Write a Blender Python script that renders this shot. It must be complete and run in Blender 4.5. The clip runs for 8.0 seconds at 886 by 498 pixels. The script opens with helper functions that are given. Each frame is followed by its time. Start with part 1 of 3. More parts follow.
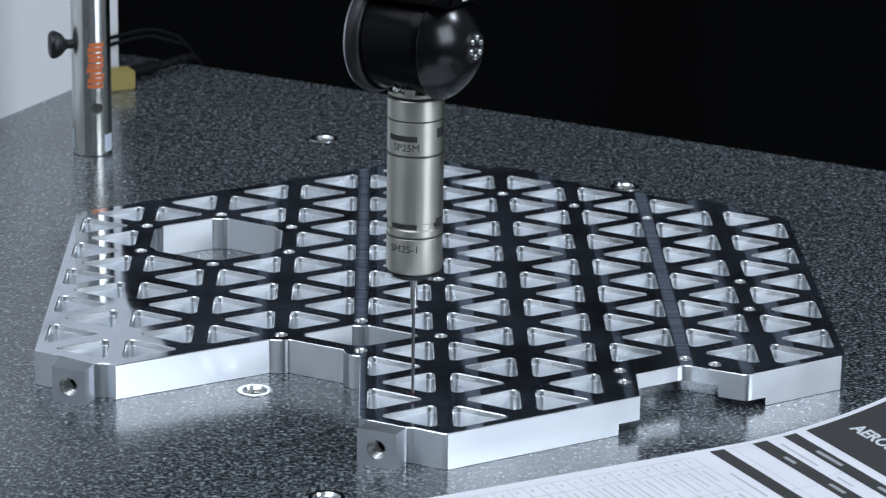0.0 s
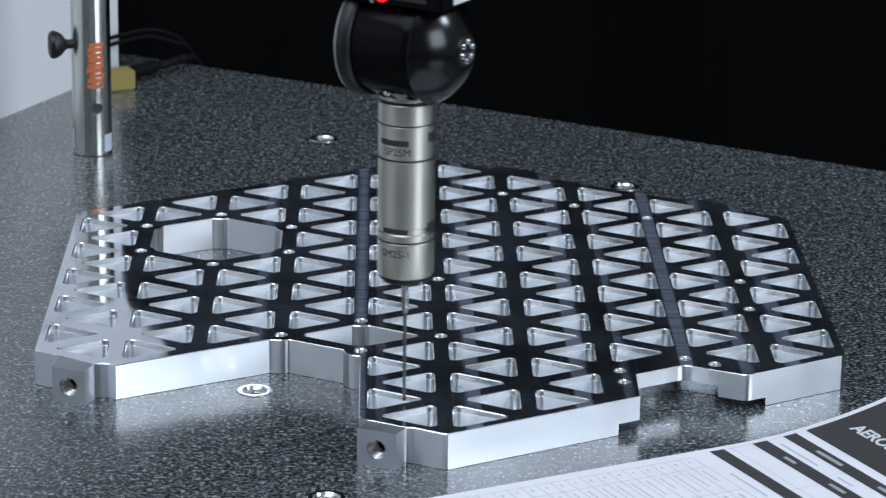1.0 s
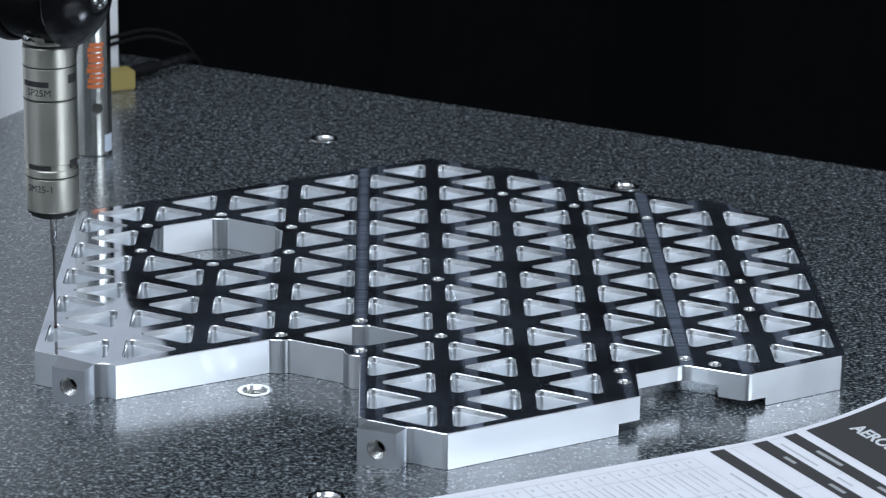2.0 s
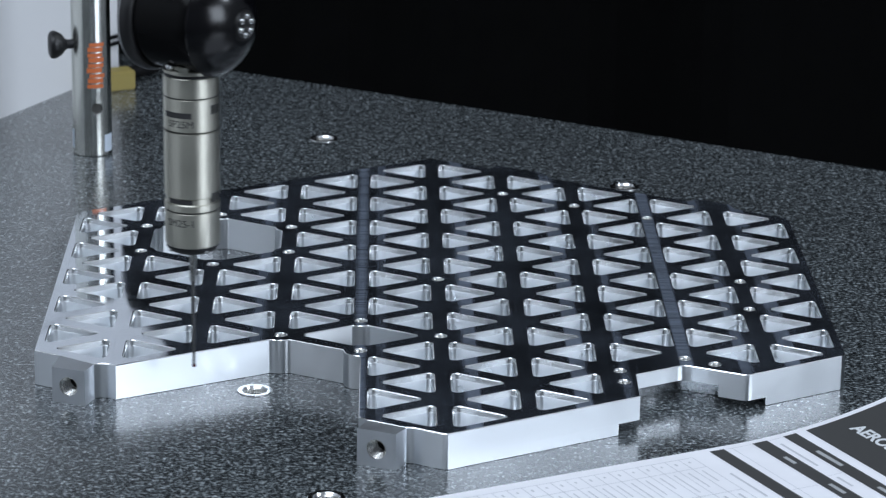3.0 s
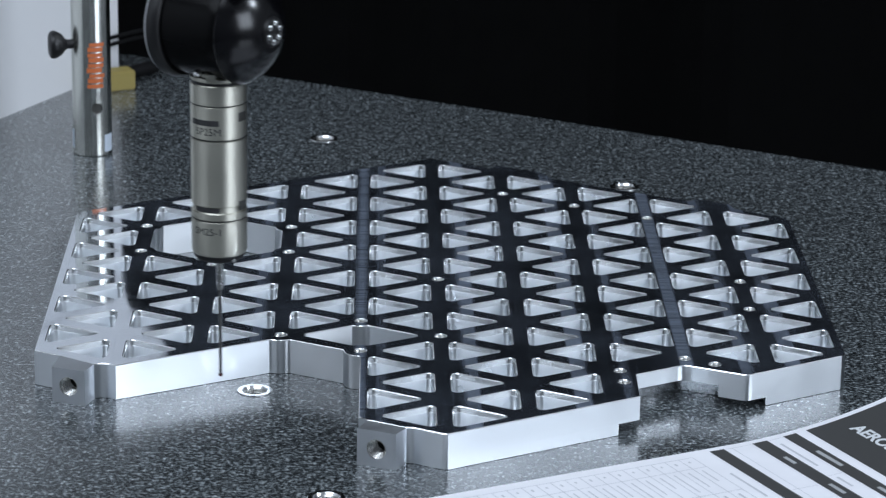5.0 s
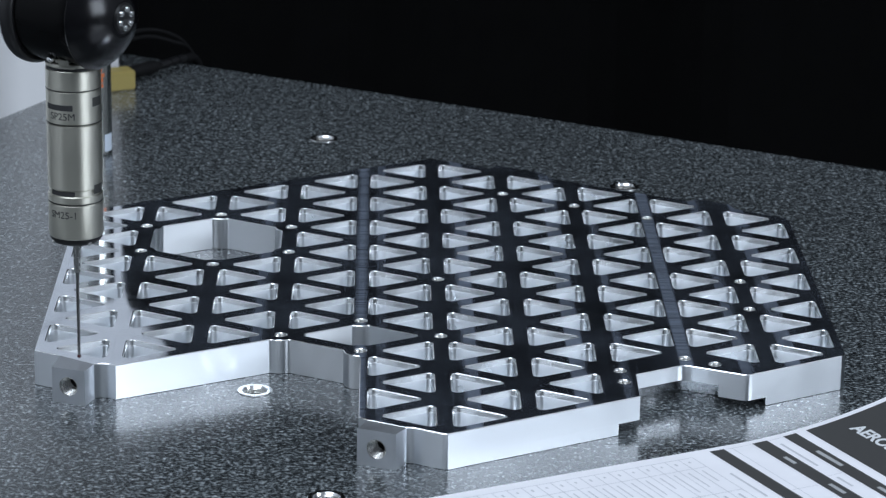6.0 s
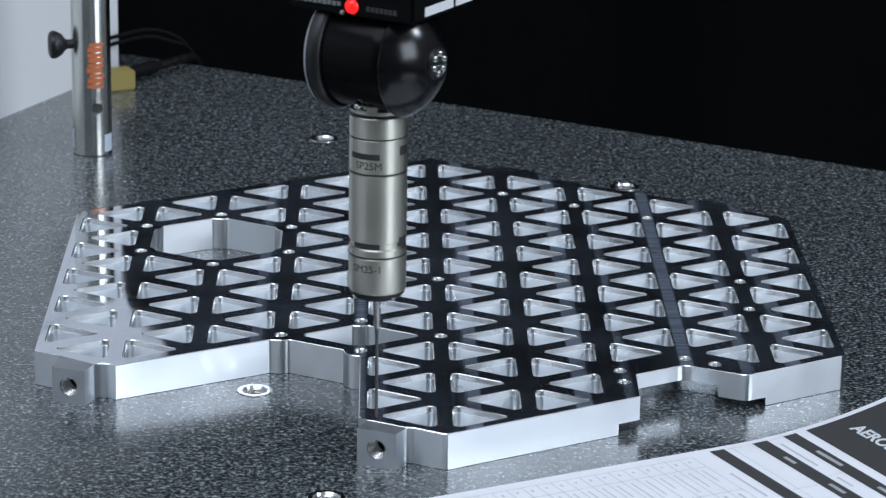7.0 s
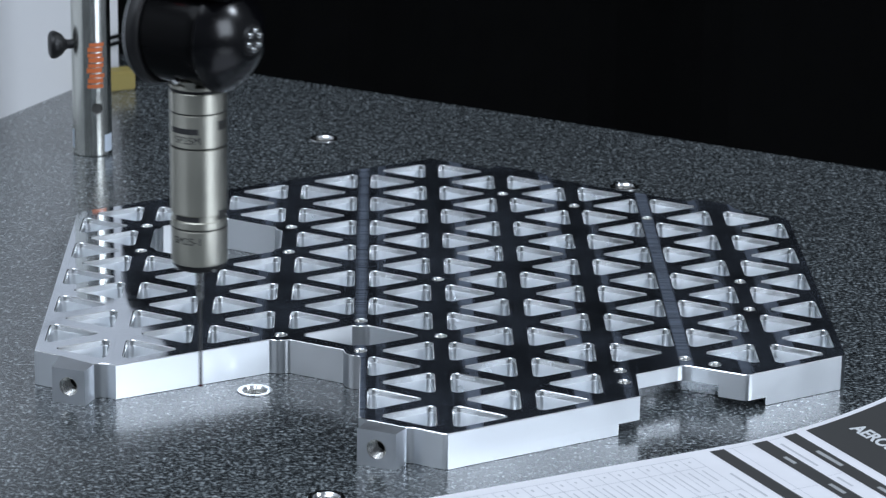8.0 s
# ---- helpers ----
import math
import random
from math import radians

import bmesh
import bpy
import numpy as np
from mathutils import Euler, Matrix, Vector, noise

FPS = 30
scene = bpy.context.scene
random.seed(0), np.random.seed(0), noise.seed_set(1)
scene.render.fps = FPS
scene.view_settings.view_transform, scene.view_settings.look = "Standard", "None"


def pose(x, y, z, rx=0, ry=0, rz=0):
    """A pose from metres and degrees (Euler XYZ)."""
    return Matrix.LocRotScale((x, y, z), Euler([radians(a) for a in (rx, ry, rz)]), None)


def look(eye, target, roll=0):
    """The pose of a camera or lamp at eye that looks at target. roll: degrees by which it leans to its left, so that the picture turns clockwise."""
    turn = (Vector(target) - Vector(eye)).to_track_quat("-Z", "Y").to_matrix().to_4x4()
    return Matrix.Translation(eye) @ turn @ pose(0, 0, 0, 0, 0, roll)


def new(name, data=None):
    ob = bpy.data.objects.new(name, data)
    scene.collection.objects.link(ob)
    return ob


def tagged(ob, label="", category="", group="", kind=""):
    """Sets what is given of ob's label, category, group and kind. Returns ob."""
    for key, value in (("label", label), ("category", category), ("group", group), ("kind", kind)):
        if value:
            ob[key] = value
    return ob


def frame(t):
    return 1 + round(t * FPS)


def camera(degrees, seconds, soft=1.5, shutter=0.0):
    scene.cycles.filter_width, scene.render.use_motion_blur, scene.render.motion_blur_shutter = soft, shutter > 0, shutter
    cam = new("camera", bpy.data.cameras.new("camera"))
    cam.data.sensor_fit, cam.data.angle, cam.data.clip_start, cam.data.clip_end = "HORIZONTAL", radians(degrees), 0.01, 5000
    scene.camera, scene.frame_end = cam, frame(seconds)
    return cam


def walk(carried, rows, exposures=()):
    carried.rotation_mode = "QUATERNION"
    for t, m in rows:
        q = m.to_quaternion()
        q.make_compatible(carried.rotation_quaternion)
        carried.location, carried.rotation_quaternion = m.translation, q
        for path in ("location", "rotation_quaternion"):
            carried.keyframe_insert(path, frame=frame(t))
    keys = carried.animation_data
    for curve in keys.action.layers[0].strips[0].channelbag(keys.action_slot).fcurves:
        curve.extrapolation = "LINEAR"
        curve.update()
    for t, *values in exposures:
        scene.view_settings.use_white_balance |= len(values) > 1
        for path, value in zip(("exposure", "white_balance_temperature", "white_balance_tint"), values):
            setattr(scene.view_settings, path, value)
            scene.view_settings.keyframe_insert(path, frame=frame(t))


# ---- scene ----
# ------------------------------------------------------------------ camera
cam = camera(15.91, 8.0, soft=1.2, shutter=0.2)
cam.data.dof.use_dof, cam.data.dof.focus_distance, cam.data.dof.aperture_fstop = True, 1.52, 28.0
EYE, AIM = (0.08371, -1.58395, 0.50623), (0.11705, -0.05681, 0.03005)
walk(cam, [(0.0, look(EYE, AIM, 0.829)), (8.0, look(EYE, AIM, 0.829))])
scene.view_settings.exposure = 0.05

# ------------------------------------------------------------------ light
world = bpy.data.worlds.new("world")
scene.world = world
world.use_nodes = True
world.node_tree.nodes["Background"].inputs[0].default_value = (0.75, 0.85, 1.0, 1)
world.node_tree.nodes["Background"].inputs[1].default_value = 0.02


def area_lamp(name, eye, target, size, size_y, watts, colour):
    data = bpy.data.lights.new(name, "AREA")
    data.shape, data.size, data.size_y = "RECTANGLE", size, size_y
    data.energy, data.color = watts, colour
    ob = new(name, data)
    ob.matrix_world = look(eye, target)
    return ob


COOL = (0.782, 0.875, 1.0)
area_lamp("ceiling_panel", (-1.0, -1.40, 2.5), (-1.0, -1.35, 0.0), 2.8, 1.8, 64, COOL)
# added fill lamp without a real source; brightens the plate's front faces
area_lamp("side_window", (2.32, -2.16, 0.95), (0.1, -0.2, 0.2), 1.3, 1.3, 38, COOL)
area_lamp("softbox", (2.44, -0.70, 1.83), (0.1, -0.2, 0.05), 0.40, 0.40, 25, COOL)

# ------------------------------------------------------------------ materials


def material(name, colour, rough=0.5, metal=0.0, coat=0.0):
    m = bpy.data.materials.new(name)
    m.use_nodes = True
    b = m.node_tree.nodes["Principled BSDF"]
    b.inputs["Base Color"].default_value = (*colour, 1)
    b.inputs["Roughness"].default_value = rough
    b.inputs["Metallic"].default_value = metal
    b.inputs["Coat Weight"].default_value = coat
    return m


def node(m, kind, **values):
    n = m.node_tree.nodes.new(kind)
    for key, value in values.items():
        n.inputs[key.replace("_", " ")].default_value = value
    return n


def join(m, a, b):
    m.node_tree.links.new(a, b)


def shader(m):
    return m.node_tree.nodes["Principled BSDF"]


def coords(m, stretch=(1, 1, 1)):
    c = node(m, "ShaderNodeTexCoord")
    p = node(m, "ShaderNodeMapping")
    p.inputs["Scale"].default_value = stretch
    join(m, c.outputs["Object"], p.inputs["Vector"])
    return p.outputs[0]


def ramp(m, source, stops):
    r = node(m, "ShaderNodeValToRGB")
    while len(r.color_ramp.elements) < len(stops):
        r.color_ramp.elements.new(0.5)
    for e, (p, c) in zip(r.color_ramp.elements, stops):
        e.position = p
        e.color = (*c, 1) if isinstance(c, tuple) else (c, c, c, 1)
    join(m, source, r.inputs[0])
    return r.outputs[0]


def noisy(m, vector, scale, detail=4, rough=0.6):
    n = node(m, "ShaderNodeTexNoise", Scale=scale, Detail=detail, Roughness=rough)
    join(m, vector, n.inputs["Vector"])
    return n.outputs["Fac"]


def bump(m, height, strength, distance):
    b = node(m, "ShaderNodeBump", Strength=strength, Distance=distance)
    join(m, height, b.inputs["Height"])
    join(m, b.outputs[0], shader(m).inputs["Normal"])


def worn(m, scale, low, high, stretch=(1, 1, 1)):
    """Roughness that wanders between two values."""
    join(m, ramp(m, noisy(m, coords(m, stretch), scale), [(0.3, low), (0.7, high)]), shader(m).inputs["Roughness"])
    return m


def granite_material():
    m = material("black_granite", (0.05, 0.05, 0.055), 0.2)
    v = coords(m)
    fine = ramp(m, noisy(m, v, 500, 4, 0.58), [(0.38, (0.015, 0.0175, 0.0195)), (0.47, (0.043, 0.049, 0.053)), (0.54, (0.108, 0.122, 0.129)), (0.61, (0.22, 0.241, 0.249)), (0.70, (0.44, 0.472, 0.48))])
    coarse = ramp(m, noisy(m, v, 150, 3, 0.6), [(0.35, 0.55), (0.65, 1.45)])
    broad = ramp(m, noisy(m, v, 6, 3, 0.5), [(0.3, 0.85), (0.7, 1.12)])
    mix = node(m, "ShaderNodeMixRGB", Fac=1.0)
    mix.blend_type = "MULTIPLY"
    join(m, fine, mix.inputs[1]), join(m, coarse, mix.inputs[2])
    mix2 = node(m, "ShaderNodeMixRGB", Fac=1.0)
    mix2.blend_type = "MULTIPLY"
    join(m, mix.outputs[0], mix2.inputs[1]), join(m, broad, mix2.inputs[2])
    join(m, mix2.outputs[0], shader(m).inputs["Base Color"])
    join(m, ramp(m, noisy(m, v, 300, 3), [(0.3, 0.17), (0.7, 0.30)]), shader(m).inputs["Roughness"])
    shader(m).inputs["IOR"].default_value = 1.56
    shader(m).inputs["Coat Weight"].default_value = 0.45
    shader(m).inputs["Coat IOR"].default_value = 1.6
    shader(m).inputs["Coat Roughness"].default_value = 0.17
    return m


def brushed(name, colour, low, high, stretch, strength=0.15):
    m = material(name, colour, low, 1.0)
    v = coords(m, stretch)
    f = noisy(m, v, 300, 5, 0.7)
    join(m, ramp(m, f, [(0.25, low), (0.75, high)]), shader(m).inputs["Roughness"])
    bump(m, f, strength, 0.0002)
    return m


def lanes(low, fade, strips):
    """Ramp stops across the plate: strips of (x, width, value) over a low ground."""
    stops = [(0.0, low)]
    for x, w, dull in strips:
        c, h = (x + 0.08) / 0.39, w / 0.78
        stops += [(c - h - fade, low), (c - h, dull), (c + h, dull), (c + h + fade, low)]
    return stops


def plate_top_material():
    """Fly-cut face: near-mirror, with a few duller strips along its length and fine scratches."""
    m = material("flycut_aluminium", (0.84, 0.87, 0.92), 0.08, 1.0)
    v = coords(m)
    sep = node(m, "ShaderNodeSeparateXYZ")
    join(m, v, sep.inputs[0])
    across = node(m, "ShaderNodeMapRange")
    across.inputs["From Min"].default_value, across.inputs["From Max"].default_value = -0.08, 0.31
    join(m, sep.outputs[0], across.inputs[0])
    # strips along y where more of the rough lobe is mixed in
    dull_strips = ramp(m, across.outputs[0], lanes(0.07, 0.0025, ((0.0267, 0.005, 0.24), (0.0860, 0.004, 0.20), (0.1277, 0.006, 0.40), (0.1772, 0.0065, 0.46), (0.1985, 0.003, 0.30), (0.2555, 0.0045, 0.28), (0.2782, 0.006, 0.36))))
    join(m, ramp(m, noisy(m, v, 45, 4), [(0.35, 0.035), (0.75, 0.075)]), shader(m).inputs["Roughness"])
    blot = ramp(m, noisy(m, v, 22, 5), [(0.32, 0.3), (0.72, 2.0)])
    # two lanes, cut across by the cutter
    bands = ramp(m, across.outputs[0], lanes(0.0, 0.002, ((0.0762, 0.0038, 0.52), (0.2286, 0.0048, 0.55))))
    ticks = ramp(m, noisy(m, coords(m, (0.05, 3.0, 1)), 420, 4, 0.8), [(0.34, 0.15), (0.66, 1.5)])

    def calc(kind, p, q):
        n = node(m, "ShaderNodeMath")
        n.operation = kind
        join(m, p, n.inputs[0]), join(m, q, n.inputs[1])
        return n.outputs[0]

    dust = ramp(m, noisy(m, v, 1300, 1, 0.5), [(0.715, 0.0), (0.75, 0.7)])
    hair = ramp(m, noisy(m, coords(m, (6, 0.12, 1)), 260, 2, 0.5), [(0.64, 0.0), (0.74, 0.13)])
    total = calc("ADD", calc("MULTIPLY", dull_strips, blot), calc("ADD", dust, hair))
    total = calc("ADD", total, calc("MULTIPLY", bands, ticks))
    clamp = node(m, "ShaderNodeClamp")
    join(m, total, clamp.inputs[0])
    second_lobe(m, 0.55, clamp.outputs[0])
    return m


def side_milled(name, colour, rough, spread):
    """Side-milled metal: fine level tool marks draw reflections out up and down."""
    m = material(name, colour, rough, 1.0)
    t = node(m, "ShaderNodeTangent")
    t.direction_type, t.axis = "RADIAL", "Z"
    join(m, t.outputs[0], shader(m).inputs["Tangent"])
    shader(m).inputs["Anisotropic"].default_value = spread
    shader(m).inputs["Anisotropic Rotation"].default_value = 0.25
    f = noisy(m, coords(m, (0.15, 0.15, 2.0)), 400, 4, 0.6)
    bump(m, f, 0.03, 0.0002)
    stain = ramp(m, noisy(m, coords(m), 35, 3), [(0.3, rough - 0.04), (0.7, rough + 0.05)])
    join(m, stain, shader(m).inputs["Roughness"])
    return m


def second_lobe(m, rough, amount):
    """Mixes in a duller reflection of the same metal; amount is a number or a socket."""
    nodes = m.node_tree.nodes
    dull = node(m, "ShaderNodeBsdfGlossy", Roughness=rough)
    dull.inputs["Color"].default_value = (0.70, 0.80, 0.97, 1)
    mix = node(m, "ShaderNodeMixShader")
    if isinstance(amount, float):
        mix.inputs[0].default_value = amount
    else:
        join(m, amount, mix.inputs[0])
    join(m, shader(m).outputs[0], mix.inputs[1]), join(m, dull.outputs[0], mix.inputs[2])
    join(m, mix.outputs[0], nodes["Material Output"].inputs["Surface"])


GRANITE = granite_material()
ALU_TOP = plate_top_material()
ALU_WALL = side_milled("milled_aluminium", (0.75, 0.785, 0.82), 0.33, 0.98)
ALU_POCKET = side_milled("finish_milled_aluminium", (0.78, 0.805, 0.83), 0.30, 0.96)
ALU_LIP = side_milled("polished_aluminium", (0.92, 0.925, 0.93), 0.19, 0.94)
ALU_RECESS = worn(material("smooth_milled_aluminium", (0.70, 0.73, 0.76), 0.2, 1.0), 150, 0.13, 0.22)
ALU_LUG = worn(material("dull_milled_aluminium", (0.74, 0.77, 0.81), 0.5, 1.0), 120, 0.42, 0.56)
ALU_EDGE = material("aluminium_chamfer", (0.92, 0.925, 0.93), 0.20, 1.0)
POST_STEEL = side_milled("ground_post_steel", (0.66, 0.67, 0.63), 0.19, 0.93)
CARBIDE = worn(material("dark_carbide", (0.16, 0.16, 0.158), 0.35, 1.0), 200, 0.28, 0.42)
STYLUS_STEEL = worn(material("grey_stylus_steel", (0.40, 0.40, 0.39), 0.3, 1.0), 200, 0.22, 0.34)
STEEL = brushed("ground_steel", (0.62, 0.62, 0.60), 0.22, 0.34, (4, 4, 0.1), 0.12)
PROBE = side_milled("satin_nickel", (0.63, 0.615, 0.535), 0.41, 0.68)
PROBE_DARK = material("dark_recess_and_mark", (0.10, 0.10, 0.095), 0.4, 0.8)
BLACK = worn(material("black_anodised", (0.0035, 0.0035, 0.0038), 0.2, 0.0), 60, 0.17, 0.22)
shader(BLACK).inputs["Specular IOR Level"].default_value = 0.08
DOME = worn(material("black_gloss_lacquer", (0.002, 0.002, 0.0028), 0.2), 60, 0.18, 0.22)
shader(DOME).inputs["Specular IOR Level"].default_value = 0.42
RUBBER = worn(material("black_rubber", (0.006, 0.006, 0.0065), 0.8), 90, 0.65, 0.85)
shader(RUBBER).inputs["Specular IOR Level"].default_value = 0.12
BLACK_MATT = worn(material("black_plastic", (0.007, 0.007, 0.008), 0.5), 80, 0.36, 0.5)
GREY_RIM = worn(material("grey_anodised", (0.60, 0.61, 0.63), 0.4, 0.8), 50, 0.32, 0.42)
WHITE_PAINT = worn(material("white_paint", (0.86, 0.865, 0.88), 0.4), 20, 0.35, 0.5)
WHITE_INK = material("white_ink", (0.72, 0.74, 0.76), 0.6)
PALE_INK = material("pale_print", (0.42, 0.43, 0.44), 0.65)
DARK_INK = material("dark_ink", (0.03, 0.03, 0.032), 0.6)
ORANGE_INK = material("orange_ink", (0.62, 0.16, 0.05), 0.5)
RUBY = material("ruby", (0.05, 0.008, 0.012), 0.10)
BRASS = worn(material("yellow_plastic", (0.33, 0.26, 0.075), 0.45), 120, 0.35, 0.55)
TAPE = material("pale_blue_tape", (0.62, 0.70, 0.80), 0.5)
CURTAIN = worn(material("black_cloth", (0.0031, 0.0032, 0.0033), 0.9), 30, 0.8, 1.0)
shader(CURTAIN).inputs["Specular IOR Level"].default_value = 0.05
ROOM = worn(material("dim_room_paint", (0.14, 0.145, 0.15), 0.8), 5, 0.7, 0.9)
FLOOR = worn(material("dark_floor", (0.05, 0.05, 0.055), 0.6), 8, 0.5, 0.7)


def led_material():
    m = material("red_led", (0.25, 0.005, 0.005), 0.3)
    shader(m).inputs["Emission Color"].default_value = (1.0, 0.012, 0.012, 1)
    shader(m).inputs["Emission Strength"].default_value = 1.3
    return m


def paper_material():
    m = material("white_paper", (0.82, 0.84, 0.88), 0.7)
    v = coords(m)
    join(m, ramp(m, noisy(m, v, 40, 4), [(0.3, (0.84, 0.84, 0.88)), (0.7, (0.90, 0.90, 0.94))]), shader(m).inputs["Base Color"])
    bump(m, noisy(m, v, 900, 3), 0.08, 0.0002)
    return m


LED, PAPER = led_material(), paper_material()
FORM_GREY = material("grey_print", (0.055, 0.055, 0.055), 0.65)
LINE_GREY = material("line_print", (0.58, 0.59, 0.63), 0.65)

# ------------------------------------------------------------------ mesh helpers


def part(name, bm, mat, parent=None, label="", smooth=False):
    me = bpy.data.meshes.new(name)
    bmesh.ops.recalc_face_normals(bm, faces=bm.faces)
    for f in bm.faces:
        f.smooth = smooth
    bm.to_mesh(me)
    bm.free()
    for m in (mat if isinstance(mat, (list, tuple)) else [mat]):
        me.materials.append(m)
    ob = new(name, me)
    ob.parent = parent
    if smooth:
        me.set_sharp_from_angle(angle=radians(35))
    if label:
        ob["label"] = label
    return ob


def empty(name, m=Matrix()):
    ob = new(name)
    ob.empty_display_size = 0.02
    ob.matrix_basis = m
    return ob


def box(bm, lo, hi, bevel=0.0, m=Matrix()):
    size = [h - l for l, h in zip(lo, hi)]
    mid = [(h + l) / 2 for l, h in zip(lo, hi)]
    r = bmesh.ops.create_cube(bm, size=1, matrix=m @ Matrix.Translation(mid) @ Matrix.Diagonal((*size, 1)))
    if bevel:
        edges = list({e for v in r["verts"] for e in v.link_edges})
        bmesh.ops.bevel(bm, geom=edges, offset=bevel, segments=2, affect="EDGES")
    return bm


def turned(bm, profile, n=48, m=Matrix()):
    """Revolves (radius, height) points round z; radius 0 closes the end."""
    rings = []
    for r, z in profile:
        if r < 1e-7:
            rings.append([bm.verts.new(m @ Vector((0, 0, z)))])
        else:
            rings.append([bm.verts.new(m @ Vector((r * math.cos(2 * math.pi * i / n), r * math.sin(2 * math.pi * i / n), z))) for i in range(n)])
    for a, b in zip(rings, rings[1:]):
        for i in range(n):
            j = (i + 1) % n
            if len(a) == 1 and len(b) == 1:
                continue
            if len(a) == 1:
                bm.faces.new((a[0], b[i], b[j]))
            elif len(b) == 1:
                bm.faces.new((a[i], a[j], b[0]))
            else:
                bm.faces.new((a[i], a[j], b[j], b[i]))
    return bm


def prism(bm, points, z0, z1):
    low = [bm.verts.new((x, y, z0)) for x, y in points]
    high = [bm.verts.new((x, y, z1)) for x, y in points]
    bm.faces.new(low[::-1]), bm.faces.new(high)
    for i in range(len(points)):
        j = (i + 1) % len(points)
        bm.faces.new((low[i], low[j], high[j], high[i]))
    return bm


def tube(bm, path, radius, n=10):
    """A round cord along a list of points."""
    rings = []
    for i, p in enumerate(path):
        d = (path[min(i + 1, len(path) - 1)] - path[max(i - 1, 0)]).normalized()
        a = d.orthogonal().normalized() if i == 0 else (rings_a - d * rings_a.dot(d)).normalized()
        rings_a = a
        b = d.cross(a)
        rings.append([bm.verts.new(p + radius * (a * math.cos(2 * math.pi * k / n) + b * math.sin(2 * math.pi * k / n))) for k in range(n)])
    for a, b in zip(rings, rings[1:]):
        for k in range(n):
            bm.faces.new((a[k], a[(k + 1) % n], b[(k + 1) % n], b[k]))
    bm.faces.new(rings[0][::-1]), bm.faces.new(rings[-1])
    return bm


def smooth_path(points, steps=8):
    pts = [Vector(p) for p in points]
    out = []
    for i in range(len(pts) - 1):
        p0, p1, p2, p3 = pts[max(i - 1, 0)], pts[i], pts[i + 1], pts[min(i + 2, len(pts) - 1)]
        for k in range(steps):
            t = k / steps
            out.append(0.5 * (2 * p1 + (p2 - p0) * t + (2 * p0 - 5 * p1 + 4 * p2 - p3) * t * t + (3 * p1 - p0 - 3 * p2 + p3) * t ** 3))
    return out + [pts[-1]]


def letters(name, text, size, mat, parent, m, depth=0.00004, bold=0.0):
    """Raised lettering as a mesh; it reads along its own x, with y up."""
    cu = bpy.data.curves.new(name, "FONT")
    cu.body, cu.size, cu.extrude, cu.offset = text, size, depth, size * bold
    tmp = bpy.data.objects.new(name, cu)
    scene.collection.objects.link(tmp)
    me = bpy.data.meshes.new_from_object(tmp.evaluated_get(bpy.context.evaluated_depsgraph_get()))
    bpy.data.objects.remove(tmp)
    bm = bmesh.new()
    bm.from_mesh(me)
    bpy.data.meshes.remove(me)
    ob = part(name, bm, mat, parent)
    ob.matrix_basis = m
    return ob


def wrap(ob, radius):
    """Bends a flat part whose z is outwards round an upright cylinder; x = 0 faces -y."""
    for v in ob.data.vertices:
        a, r = v.co.x / radius, radius + v.co.z
        v.co = (r * math.sin(a), -r * math.cos(a), v.co.y)
    return ob


def curved_bar(name, angle, width, z, height, radius, mat, parent):
    """A printed bar on an upright cylinder; the angle is from the side that faces -y."""
    bm = bmesh.new()
    n = 8
    for k in range(n):
        a0, a1 = radians(angle - width / 2 + width * k / n), radians(angle - width / 2 + width * (k + 1) / n)
        bm.faces.new([bm.verts.new((radius * math.sin(a), -radius * math.cos(a), zz)) for a, zz in ((a0, z), (a1, z), (a1, z + height), (a0, z + height))])
    bmesh.ops.remove_doubles(bm, verts=bm.verts, dist=1e-6)
    return part(name, bm, mat, parent)


def cap(bm, outline, holes, z):
    """The filled outline with its holes, at the height z."""
    cu = bpy.data.curves.new("cap", "CURVE")
    cu.dimensions, cu.fill_mode = "2D", "BOTH"
    for loop in (outline, *holes):
        s = cu.splines.new("POLY")
        s.points.add(len(loop) - 1)
        for p, c in zip(s.points, loop):
            p.co = (c.x, c.y, 0, 1)
        s.use_cyclic_u = True
    tmp = bpy.data.objects.new("cap", cu)
    scene.collection.objects.link(tmp)
    me = bpy.data.meshes.new_from_object(tmp.evaluated_get(bpy.context.evaluated_depsgraph_get()))
    bpy.data.objects.remove(tmp)
    me.transform(Matrix.Translation((0, 0, z)))
    bm.from_mesh(me)
    bpy.data.meshes.remove(me)


# ------------------------------------------------------------------ the room
def setting(name, bm, mat, label, category):
    return tagged(part(name, bm, mat), label, category, kind="structure")


# unseen enclosure; wall and ceiling tones are chosen for the metal's reflections
setting("floor", box(bmesh.new(), (-3, -3.2, -0.95), (3.6, 3.2, -0.85)), FLOOR, "dark smooth workshop floor", "floor")
setting("ceiling", box(bmesh.new(), (-3, -3.2, 2.6), (3.6, 3.2, 2.7)), WHITE_PAINT, "unseen white ceiling added to bounce light", "ceiling")
setting("wall_south", box(bmesh.new(), (-3, -3.3, -0.85), (3.6, -3.2, 2.6)), ROOM, "unseen dim grey wall added to keep reflections dark", "wall")
setting("wall_west", box(bmesh.new(), (-3.1, -3.2, -0.85), (-3, 3.2, 2.6)), WHITE_PAINT, "unseen white wall added to reflect light onto the metal", "wall")
setting("wall_east", box(bmesh.new(), (3.6, -3.2, -0.85), (3.7, 3.2, 2.6)), WHITE_PAINT, "unseen white wall added to reflect light onto the metal", "wall")


